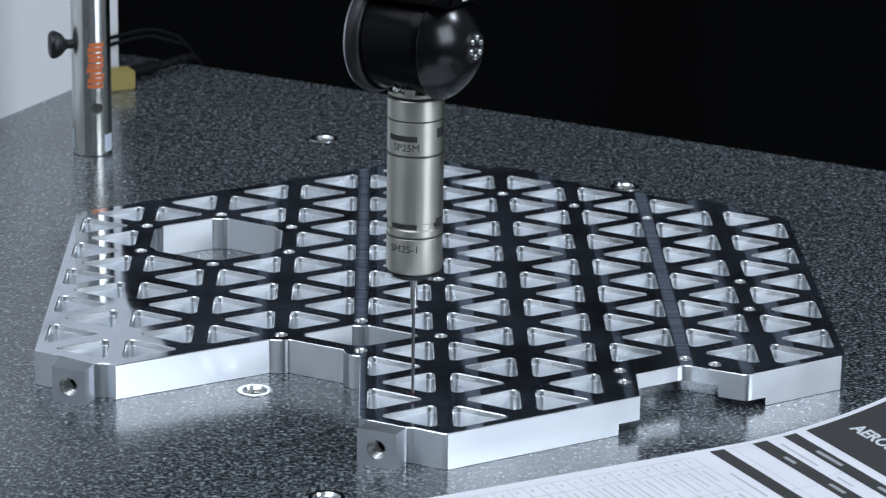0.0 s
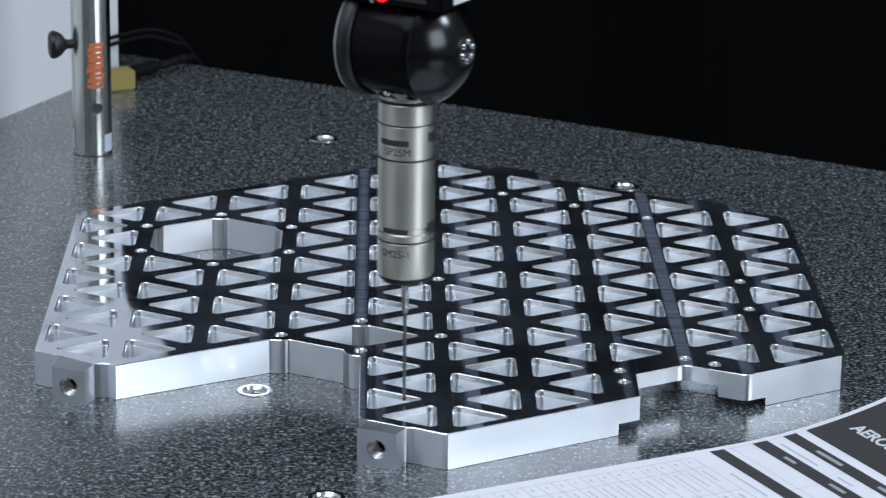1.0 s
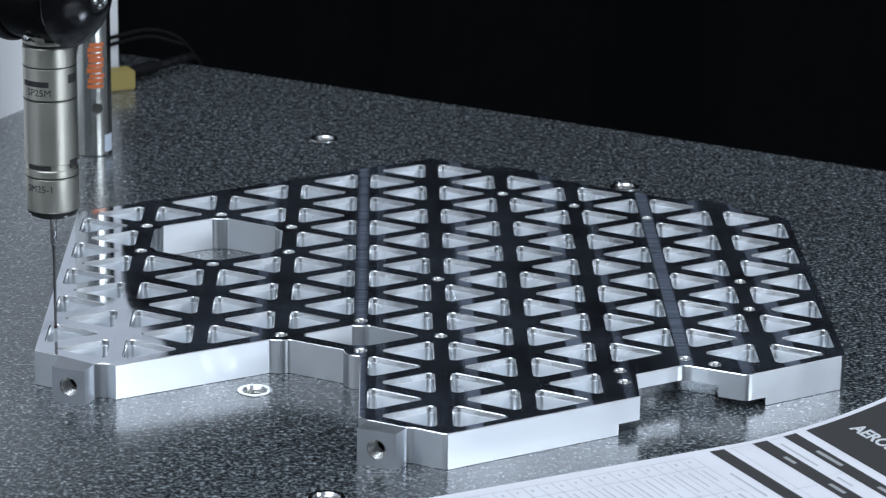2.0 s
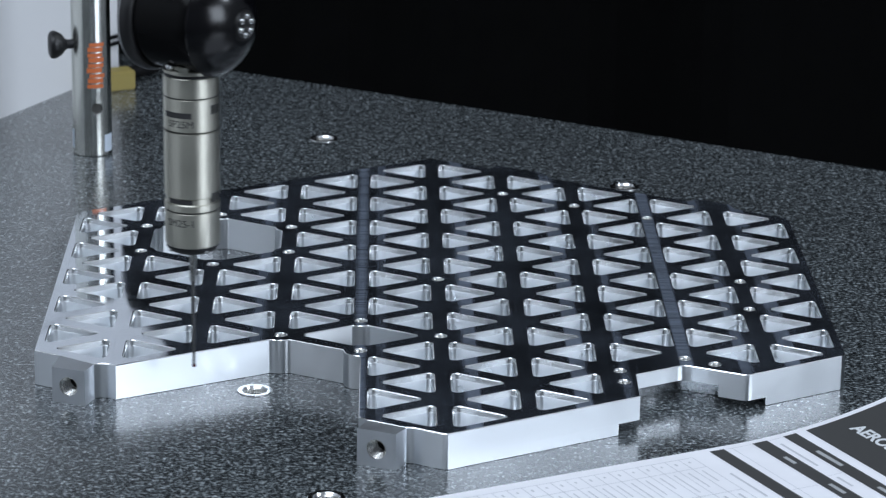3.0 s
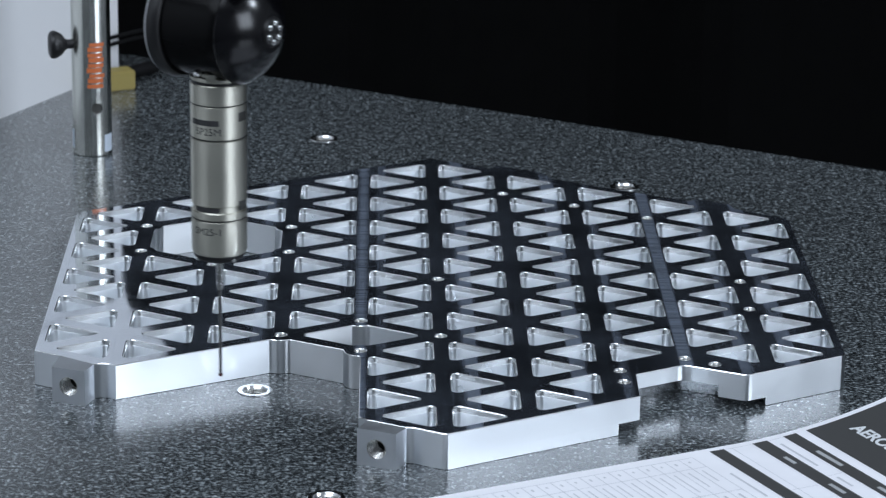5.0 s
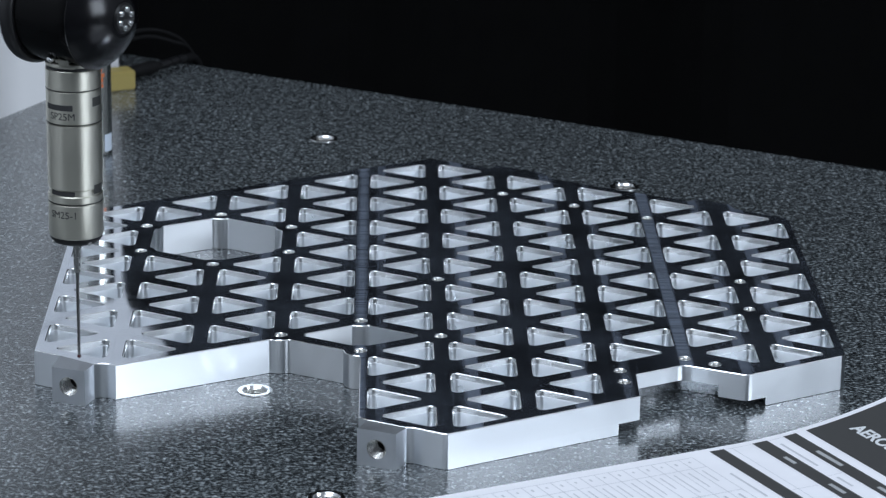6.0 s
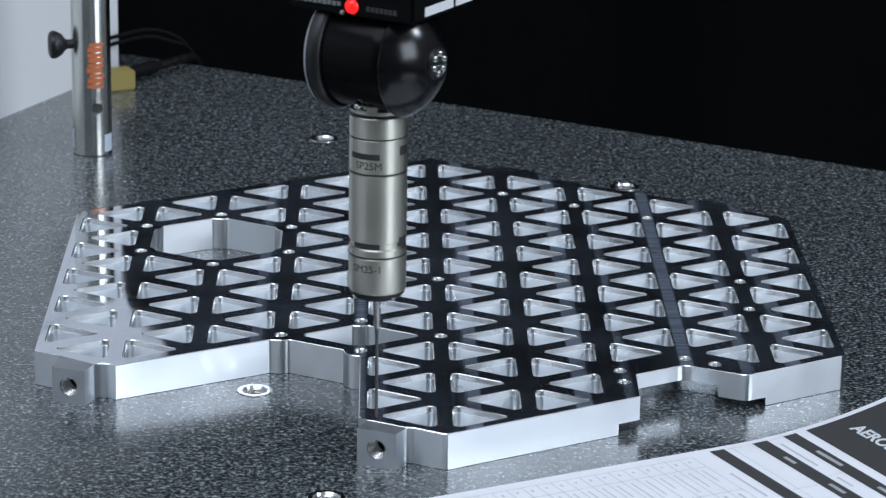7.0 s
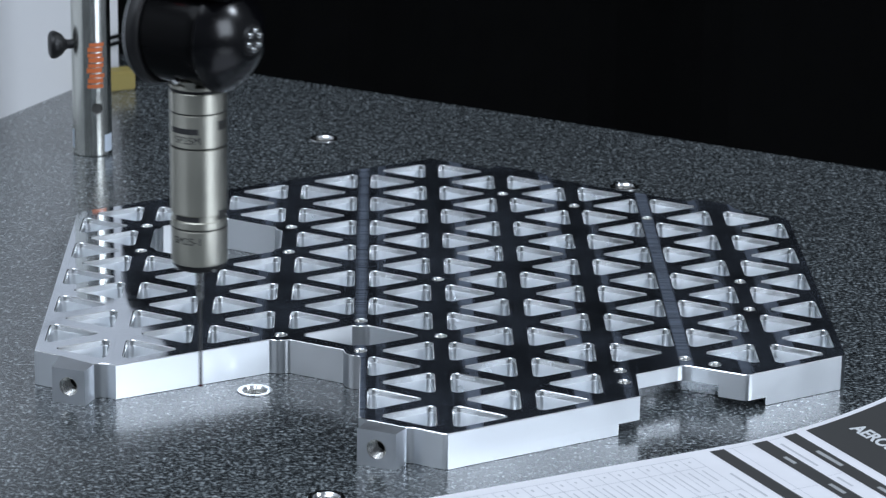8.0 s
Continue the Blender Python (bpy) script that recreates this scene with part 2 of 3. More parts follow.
def backdrop_curtain():
    """A black cloth, hung in shallow folds behind the table."""
    bm = bmesh.new()
    cols = []
    for i in range(241):
        x = -3.0 + 6.6 * i / 240
        y = 1.55 + 0.03 * math.sin(x * 9.0) + 0.02 * math.sin(x * 23.0 + 1.0)
        cols.append([bm.verts.new((x, y + d, z)) for d in (0, 0.006) for z in (-0.85, 2.6)])
    for a, b in zip(cols, cols[1:]):
        bm.faces.new((a[0], b[0], b[1], a[1])), bm.faces.new((a[2], a[3], b[3], b[2]))
        bm.faces.new((a[1], b[1], b[3], a[3]))
    setting("backdrop", bm, CURTAIN, "black cloth backdrop behind the measuring table", "backdrop")


backdrop_curtain()

# machine frame: D runs along the table's back edge, N points out over it
D, N = Vector((0.866, -0.5, 0)), Vector((0.5, 0.866, 0))
CORNER = Vector((-0.037, 0.4445, 0))


def slab_at(d, n):
    p = CORNER + D * d + N * n
    return (p.x, p.y)


def granite_table():
    table = empty("surface_plate", Matrix.Translation((0, 0, -0.85)))
    up = Matrix.Translation((0, 0, 0.85))
    bm = prism(bmesh.new(), [slab_at(-0.55, 0), slab_at(-0.55, -1.0), slab_at(0.95, -1.0), slab_at(0.95, 0)], -0.16, 0.0)
    bmesh.ops.bevel(bm, geom=bm.edges[:], offset=0.003, segments=2, affect="EDGES")
    inserts = [Vector(p) for p in ((0.0271, -0.1858), (0.0512, 0.2607), (0.2255, 0.1622), (0.063, -0.320))]
    top = max(bm.faces, key=lambda f: f.calc_area() + f.calc_center_median().z)
    edge = [v.co.xy for v in top.verts]
    bmesh.ops.delete(bm, geom=[top], context="FACES_ONLY")
    holes = [[c + 0.0083 * Vector((math.cos(math.pi * i / 24), math.sin(math.pi * i / 24))) for i in range(48)] for c in inserts]
    cap(bm, edge, holes, 0.0)
    part("slab", bm, GRANITE, table).matrix_basis = up
    for d, n in ((-0.45, -0.1), (-0.45, -0.9), (0.85, -0.1), (0.85, -0.9)):
        x, y = slab_at(d, n)
        part("leg", box(bmesh.new(), (x - 0.06, y - 0.06, -0.85), (x + 0.06, y + 0.06, -0.16), 0.004), BLACK_MATT, table).matrix_basis = up
    for x, y in inserts:
        ring = [(0.0052, -0.0006), (0.0057, 0.0001), (0.0060, 0.0005), (0.0081, 0.0005), (0.0085, 0.0002), (0.0085, -0.004)]
        ins = part("threaded_insert", turned(bmesh.new(), ring, 48), ALU_EDGE, table, "bright steel threaded insert set in granite", smooth=True)
        ins.matrix_basis = Matrix.Translation((x, y, 0.85))
        thread = [(0.0052 - (0.0007 if i % 2 else 0.0), -0.0006 - 0.0006 * i) for i in range(16)]
        part("thread", turned(bmesh.new(), thread, 32), STEEL, ins)
        # dark disc: the shade at the bore's bottom, put into the colour
        part("bore", turned(bmesh.new(), [(0, -0.0088), (0.0054, -0.0088)], 24), PROBE_DARK, ins)
    return tagged(table, "polished black speckled granite measuring table", "table")


granite_table()


def side_cover():
    """White sheet-metal machine cover that stands on the granite."""
    along = Vector((0.45, 0.893, 0)).normalized()
    out = Vector((-along.y, along.x, 0))
    edge = Vector((-0.0853, 0.4244, 0))
    cover = empty("machine_cover")

    def at(a, o):
        p = edge + along * a + out * o
        return (p.x, p.y)

    bm = prism(bmesh.new(), [at(0, 0), at(0, 0.10), at(-0.50, 0.10), at(-0.50, 0)], 0.0, 0.182)
    part("panel", bm, WHITE_PAINT, cover)
    bm = bmesh.new()
    side = [(-0.50, 0.182), (0.0, 0.182), (0.002, 0.194), (0.016, 0.211), (0.050, 0.236), (0.056, 0.246), (-0.50, 0.246)]
    near, far = [[bm.verts.new((*at(a, o), z)) for a, z in side] for o in (-0.002, 0.10)]
    bm.faces.new(near), bm.faces.new(far[::-1])
    for i in range(len(side)):
        bm.faces.new((near[i - 1], far[i - 1], far[i], near[i]))
    bmesh.ops.bevel(bm, geom=bm.edges[:], offset=0.0008, segments=2, affect="EDGES")
    part("upper_panel", bm, WHITE_PAINT, cover)
    return tagged(cover, "white painted sheet-metal cover standing on granite", "machine cover")


side_cover()

# ------------------------------------------------------------------ the machined plate
S, T, H = 0.044, 0.017, math.sqrt(3) / 2


def grid_point(k, v):
    """Lattice column k and depth v, in metres."""
    return Vector((k * H * S, v * S))


def front_line(k):
    pts = [(-2, -4), (-1, -4.5), (1, -3.5), (2, -4), (2, -6), (3, -6.5), (5, -5.5), (5, -4.5), (6, -4), (7, -4.5), (8, -4)]
    for (k0, v0), (k1, v1) in zip(pts, pts[1:]):
        if k0 < k1 and k0 <= k <= k1:
            return v0 + (v1 - v0) * (k - k0) / (k1 - k0)


def rounded(points, radius, steps=5):
    """A polygon with its corners rounded."""
    out, n = [], len(points)
    for i, p in enumerate(points):
        r = radius[i] if isinstance(radius, (list, tuple)) else radius
        a, b = points[i - 1] - p, points[(i + 1) % n] - p
        la, lb = a.length, b.length
        a, b = a / la, b / lb
        half = math.acos(max(-1, min(1, a.dot(b)))) / 2
        d = min(r / math.tan(half), 0.45 * la, 0.45 * lb) if r else 0
        if d < 1e-6:
            out.append(p)
            continue
        rr = d * math.tan(half)
        c = p + (a + b).normalized() * (rr / math.sin(half))
        s, e = p + a * d - c, p + b * d - c
        turn = s.angle_signed(e)
        for k in range(steps + 1):
            t = -turn * k / steps
            out.append(c + Vector((s.x * math.cos(t) - s.y * math.sin(t), s.x * math.sin(t) + s.y * math.cos(t))))
    return out


def circle(c, r, n=24):
    return [c + Vector((r * math.cos(2 * math.pi * i / n), r * math.sin(2 * math.pi * i / n))) for i in range(n)]


RIB, WEB = 0.086 * S, 0.098 * S


def pocket(k, v, side):
    """Triangular pocket; side +1: base on column k, apex at column k + 1; -1: base on column k, apex at k - 1. v is its middle."""
    base = k * H * S + side * RIB
    tip = (k + side) * H * S - side * 2 * WEB
    half = abs(tip - base) * math.tan(math.pi / 6)
    pts = [Vector((base, v * S - side * half)), Vector((tip, v * S)), Vector((base, v * S + side * half))]
    return rounded(pts, [0.06 * S, 0.042 * S, 0.06 * S])


def pockets():
    merged = {(2, -3.5, -1), (2, -3.5, 1)}
    out = []
    for k in range(-2, 9):
        for j in range(-28, 18):
            v = j / 2
            for side in (1, -1):
                if (2 * v + k + 1) % 2 != 0:      # the base's middle lies halfway between two nodes
                    continue
                c = k + side / 3
                if not -2 < c < 8 or v > 2 + c / 2 - 0.1 or v > 5 - c / 2 - 0.1 or v < front_line(c) + 0.1:
                    continue
                nodes = ((k, v - 0.5), (k, v + 0.5), (k + side, v))
                if (0, 0) in nodes or (k, v, side) in merged:
                    continue
                out.append(pocket(k, v, side))
    return out


def swing(c, s, e, steps):
    """Points on the arc about c from the arm s to the arm e, the short way."""
    turn = -s.angle_signed(e)
    return [c + Vector((s.x * math.cos(t) - s.y * math.sin(t), s.x * math.sin(t) + s.y * math.cos(t))) for t in (turn * k / steps for k in range(steps + 1))]


def boss(p, d0, d1, side, gap, radius, fillet):
    """A round boss about p between walls that run along d0 and then d1, gap away from p on the free side (+1 left, -1 right)."""
    n0, n1 = Vector((-d0.y, d0.x)) * side, Vector((-d1.y, d1.x)) * side
    w = math.sqrt((radius + fillet) ** 2 - (gap + fillet) ** 2)
    f0, f1 = p + n0 * (gap + fillet) - d0 * w, p + n1 * (gap + fillet) + d1 * w
    a0, a1 = (p - f0).normalized(), (p - f1).normalized()
    return swing(f0, n0 * -fillet, a0 * fillet, 4) + swing(p, a0 * -radius, a1 * -radius, 8)[1:-1] + swing(f1, a1 * fillet, n1 * -fillet, 4)


def bossed(points, bosses, gap, radius):
    """A polygon moved inwards by gap, with round bosses standing in the corners named."""
    n, out = len(points), []
    for i in range(n):
        p = points[i]
        d0, d1 = (p - points[i - 1]).normalized(), (points[(i + 1) % n] - p).normalized()
        if i in bosses:
            out += boss(p, d0, d1, 1, gap, radius, 0.04 * S)
        else:
            q0, q1 = p + Vector((-d0.y, d0.x)) * gap, p + Vector((-d1.y, d1.x)) * gap
            den = d0.x * d1.y - d0.y * d1.x
            c = q0 + d0 * (((q1 - q0).x * d1.y - (q1 - q0).y * d1.x) / den)
            out += rounded([c - d0 * 0.3 * S, c, c + d1 * 0.3 * S], [0, 0.05 * S, 0])[1:-1]
    return out


def arc(c, r, a0, a1, n=8):
    return [c + Vector((r * math.cos(radians(a0 + (a1 - a0) * i / n)), r * math.sin(radians(a0 + (a1 - a0) * i / n)))) for i in range(n + 1)]


def plate_outline(cut):
    """Outline, anticlockwise from the back corner; cut 0: full, 3: the notch undercut, 1: the deep rebate too, 2: all rebates."""
    g, o = grid_point, []
    o += [g(3, 3.60), g(0.5, 2.34), g(-1.93, 1.10), g(-2.02, 1.02), g(-2.0, -4.07)]
    o += [g(-1.72, -4.21), g(-1.24, -4.50), g(-1.19, -4.485), g(-1.14, -4.475), g(-1.09, -4.475), g(-1.04, -4.49), g(-1.0, -4.515), g(-0.96, -4.535)]
    up, down = Vector((H, 0.5)), Vector((H, -0.5))
    o += boss(g(1, -3.5), up, down, -1, 0.085 * S, 0.185 * S, 0.045 * S)
    o += [g(1.79, -3.975)] + arc(g(2, -4.0), 0.175 * S, 198, 266, 7)
    o += [g(2.0, -4.22), g(2.0, -6.03), g(2.10, -6.12), g(2.55, -6.335), g(2.58, -6.327), g(2.62, -6.330), g(2.66, -6.345), g(2.96, -6.495), g(2.99, -6.505), g(3.03, -6.505)]
    if cut:
        o += [g(5.337, -5.372), g(5.35, -4.54)] if cut == 3 else [g(5.08, -5.50), g(5.08, -4.57)]
        o += [g(5.93, -4.12), g(5.97, -4.105), g(6.01, -4.12), g(6.37, -4.27)]
        o += [g(6.37, -4.568)] if cut != 2 else []
    else:
        o += [g(5.337, -5.372), g(5.35, -4.70), g(5.88, -4.435), g(5.93, -4.415), g(5.97, -4.41), g(6.01, -4.415), g(6.06, -4.435)]
    o += [g(6.61, -4.668), g(6.65, -4.684), g(6.69, -4.688), g(6.73, -4.684), g(6.77, -4.668)] if cut != 2 else [g(6.95, -4.25), g(6.95, -4.577)]
    o += [g(7.95, -4.06), g(8.0, -3.99), g(8.0, 0.95), g(7.95, 1.05), g(7.30, 1.41)]
    o += [g(7.22, 1.62), g(6.78, 1.84), g(6.66, 1.74), g(4.75, 2.70), g(4.62, 2.98), g(3.98, 3.30), g(3.84, 3.16)]
    return o


NODES = [(0, -1), (0, 1), (1, -.5), (1, .5), (-1, -.5), (-1, .5), (1, -3.5), (2, -3), (2, -4), (3, -1.5), (3, -3.5),
         (4, 2), (5, 1.5), (6, 1), (7, -1.5), (7, -2.5)]
EXTRA = [(5.16, -4.585), (5.18, -4.935), (5.99, -4.18), (6.34, -4.36)]


def inset(loop, d):
    """A closed loop moved into itself by d, with mitred corners."""
    n = len(loop)
    area = sum(loop[i - 1].cross(loop[i]) for i in range(n))
    side = d if area > 0 else -d
    out = []
    for i in range(n):
        a, b = (loop[i] - loop[i - 1]).normalized(), (loop[(i + 1) % n] - loop[i]).normalized()
        na, nb = Vector((-a.y, a.x)), Vector((-b.y, b.x))
        m = na + nb
        out.append(loop[i] + m * (side / max(0.3, m.dot(na))))
    return out


def braced(loop, near=0.00025):
    """Adds a point close to each soft corner, so that long flat sides shade flat."""
    n, out = len(loop), []

    def soft(i):
        a, b = loop[i] - loop[i - 1], loop[(i + 1) % n] - loop[i]
        return 1 < math.degrees(a.angle(b)) < 35

    for i in range(n):
        p, q = loop[i], loop[(i + 1) % n]
        d = q - p
        out.append(p)
        if d.length > 0.0025:
            u = d.normalized() * near
            if soft(i):
                out.append(p + u)
            if soft((i + 1) % n):
                out.append(q - u)
    return out


def skirt(bm, low, z0, high, z1):
    """The band between two loops of as many points."""
    a = [bm.verts.new((p.x, p.y, z0)) for p in low]
    b = [bm.verts.new((p.x, p.y, z1)) for p in high]
    for i in range(len(a)):
        j = (i + 1) % len(a)
        bm.faces.new((a[i], a[j], b[j], b[i]))


def threaded_lug(plate, a, b, c, d):
    """Corner block a-b-c-d with a threaded bore in its front face b-c."""
    bm = bmesh.new()
    low = [bm.verts.new((p.x, p.y, 0.0)) for p in (a, b, c, d)]
    high = [bm.verts.new((p.x, p.y, T)) for p in (a, b, c, d)]
    for i, j in ((0, 1), (2, 3), (3, 0)):
        bm.faces.new((low[i], low[j], high[j], high[i])).material_index = 1
    bm.faces.new(low[::-1]).material_index = 1
    bm.faces.new(high).material_index = 0
    along = (c - b).normalized()
    mid, into = (b + c) / 2, Vector((-along.y, along.x))
    n = 28

    def ring(r, depth):
        return [bm.verts.new((mid.x + along.x * r * math.cos(2 * math.pi * i / n) + into.x * depth,
                              mid.y + along.y * r * math.cos(2 * math.pi * i / n) + into.y * depth,
                              T * 0.5 + r * math.sin(2 * math.pi * i / n))) for i in range(n)]

    r = 0.0046
    mouth = ring(r, 0)
    edges = [bm.edges.new((mouth[i], mouth[(i + 1) % n])) for i in range(n)]
    frame_edges = [bm.edges.get((x, y)) or bm.edges.new((x, y)) for x, y in ((low[1], low[2]), (low[2], high[2]), (high[2], high[1]), (high[1], low[1]))]
    for f in bmesh.ops.triangle_fill(bm, edges=edges + frame_edges, use_beauty=True)["geom"]:
        if isinstance(f, bmesh.types.BMFace):
            f.material_index = 1
    last = mouth
    for k in range(16):
        new_ring = ring(r - (0.0010 if k % 2 else 0.0001), 0.0004 + 0.0006 * k)
        for i in range(n):
            bm.faces.new((last[i], last[(i + 1) % n], new_ring[(i + 1) % n], new_ring[i])).material_index = 2
        last = new_ring
    # end face coloured dark for the shade deep in the bore
    bm.faces.new(last).material_index = 3
    return part("threaded_lug", bm, [ALU_LUG, ALU_LUG, STEEL, PROBE_DARK], plate, "square aluminium lug with a threaded bore")


def over_notch(p):
    """True above the undercut of the notch."""
    k, v = p.x / (H * S), p.y / S
    return 5.2 < k < 6.5 and v < -4.08 + 0.45 * abs(k - 5.97) * -1 + 0.02


def isogrid_plate():
    g = grid_point
    plate = empty("isogrid_plate")
    hexagon = [g(-1, .5), g(-1, -.5), g(0, -1), g(1, -.5), g(1, .5), g(0, 1)]
    diamond = [g(1, -3.5), g(2, -4), g(3, -3.5), g(2, -3)]
    openings = [bossed(hexagon, range(6), 0.10 * S, 0.185 * S), bossed(diamond, (1, 3), 0.10 * S, 0.185 * S)]
    openings += [circle(g(k, v), 0.068 * S) for k, v in NODES]
    screws = [circle(g(k, v), 0.068 * S) for k, v in EXTRA]
    blind = pockets()
    bm, edge = bmesh.new(), 0.00034
    rim = [braced(plate_outline(cut)) for cut in range(4)]
    openings, blind = [braced(h) for h in openings], [braced(h) for h in blind] + screws
    floor_z, under_z, deep_z, foot_z = 0.0072, 0.0097, 0.0056, 0.0042
    cap(bm, inset(rim[0], edge), [inset(h, -edge) for h in openings + blind], T)
    skirt(bm, rim[0], T - edge, inset(rim[0], edge), T)
    skirt(bm, rim[0], under_z, rim[0], T - edge)
    skirt(bm, rim[3], deep_z, rim[3], under_z)
    lip = [p for p in rim[0] if p not in rim[3]]
    back = [p for p in rim[3] if p not in rim[0]]
    bm.faces.new([bm.verts.new((p.x, p.y, under_z)) for p in lip + back[::-1]])
    for h in openings + blind:
        skirt(bm, h, T - edge, inset(h, -edge), T)
    for h in openings:
        skirt(bm, h, deep_z, h, T - edge)
    for h in blind:
        walls = bmesh.new()
        low = 0.0099 if any(over_notch(p) for p in h) else floor_z
        if h in screws:
            skirt(walls, h, low, h, T - edge)
        else:
            ledge = inset(h, 0.00022)
            skirt(walls, h, T - 0.0028, h, T - edge)
            for f in walls.faces:
                f.material_index = 1
            skirt(walls, ledge, T - 0.0029, h, T - 0.0028)
            skirt(walls, ledge, low, ledge, T - 0.0029)
            walls.faces.new([walls.verts.new((p.x, p.y, low)) for p in ledge])
        bmesh.ops.remove_doubles(walls, verts=walls.verts, dist=2e-6)
        part("pocket_wall", walls, [ALU_POCKET, ALU_LIP], plate, smooth=True)
    hair = 0.00004
    cap(bm, inset(rim[3], hair), [inset(h, -hair) for h in openings], deep_z)
    for cut, z0, z1 in ((1, foot_z, deep_z), (2, 0.0002, foot_z)):
        cap(bm, inset(rim[cut], hair), [inset(h, -hair) for h in openings], z0)
        for loop in (rim[cut], *openings):
            skirt(bm, loop, z0, loop, z1)
    bmesh.ops.remove_doubles(bm, verts=bm.verts, dist=2e-6)
    for f in bm.faces:
        f.normal_update()
        z = f.calc_center_median().z
        f.material_index = 0 if abs(f.normal.z) > 0.98 and z > T - 1e-5 else (2 if z > T - edge and abs(f.normal.z) > 0.2 else 1)
        c = f.calc_center_median()
        if f.material_index == 1 and c.z < under_z - 1e-5 and 5.2 < c.x / (H * S) < 6.45 and -4.6 < c.y / S < -4.0:
            f.material_index = 3
        elif f.material_index == 1 and (c.xy.length < 1.1 * S or (c.xy - g(2, -3.5)).length < 0.8 * S):
            f.material_index = 4
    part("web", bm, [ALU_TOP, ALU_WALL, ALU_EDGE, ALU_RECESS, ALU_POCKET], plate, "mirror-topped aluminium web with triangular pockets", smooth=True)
    threaded_lug(plate, g(-1.665, -4.245), g(-1.725, -4.60), g(-1.315, -4.735), g(-1.225, -4.50))
    threaded_lug(plate, g(2.115, -6.135), g(1.985, -6.36), g(2.43, -6.53), g(2.555, -6.336))
    bore = 0.060 * S
    for k, v in NODES + EXTRA:
        steps = [(bore - (0.0003 if i % 2 else 0.0), T - 0.0006 - 0.0005 * i) for i in range(13)]
        c = g(k, v)
        ob = part("thread_bush", turned(bmesh.new(), [(0.068 * S, T - 0.0009), (bore + 0.0001, T - 0.0005)] + steps + [(0, T - 0.0070)], 24), STEEL, plate, smooth=False)
        ob.matrix_basis = Matrix.Translation((c.x, c.y, 0))
    return tagged(plate, "machined aluminium isogrid plate with mirror-bright top, lying on granite", "machined part")


isogrid_plate()

# ------------------------------------------------------------------ post, knob and cable


def steel_post():
    post = empty("steel_post", Matrix.Translation((-0.0848, 0.2275, 0.0)))
    r = 0.0115
    part("shaft", turned(bmesh.new(), [(0, 0.0), (r - 0.0006, 0.0), (r, 0.0006), (r, 0.124), (r - 0.001, 0.125), (0, 0.125)], 64), POST_STEEL, post, smooth=True)
    # dark disc on the solid shaft, painted for a hole's shaded inside
    hole = part("cross_hole", turned(bmesh.new(), [(0, 0.0), (0.0026, 0.0), (0.0032, 0.0004), (0.0032, -0.002)], 28), [PROBE_DARK], post)
    hole.matrix_basis = Matrix.Translation((0.0039, -0.01085, 0.0292)) @ pose(0, 0, 0, 90, 0, 19)
    for i, (h0, w) in enumerate(((0.048, 34), (0.0505, 28), (0.053, 30), (0.0555, 26), (0.058, 32), (0.0605, 30), (0.063, 24), (0.0655, 28), (0.068, 25))):
        curved_bar("print_bar", 17 + 3 * (i % 3) - 2 * (i % 2), 38 + w / 3.5, 0.0415 + 0.0031 * i, 0.0023 + 0.0004 * (i % 2), r + 0.00005, ORANGE_INK, post)
    curved_bar("tape", 62, 38, 0.0022, 0.0105, r + 0.0001, TAPE, post)
    curved_bar("tape", -70, 18, 0.004, 0.011, r + 0.0001, TAPE, post)
    knob = part("clamp_knob", turned(bmesh.new(), [(0, 0.0215), (0.0058, 0.0213), (0.0076, 0.0204), (0.0083, 0.0188), (0.0080, 0.0170), (0.0062, 0.0138), (0.0040, 0.0122), (0.0028, 0.0108), (0.0026, 0.0)], 32), BLACK_MATT, post, "black plastic clamp knob", smooth=True)
    knob.matrix_basis = Matrix.Translation((-0.0030, -0.003, 0.0665)) @ pose(0, 0, 0, 0, -90, 12)
    return tagged(post, "brushed steel post with orange print standing on granite", "post")


steel_post()


def brass_block():
    m = Matrix.Translation((-0.0820, 0.3765, 0)) @ pose(0, 0, 0, 0, 0, 24)
    bm = box(bmesh.new(), (-0.016, -0.006, 0.0), (0.010, 0.008, 0.0125), 0.0009)
    ob = tagged(part("yellow_block", bm, BRASS), "small dull yellow block lying on granite", "block")
    ob.matrix_basis = m
    return ob


brass_block()


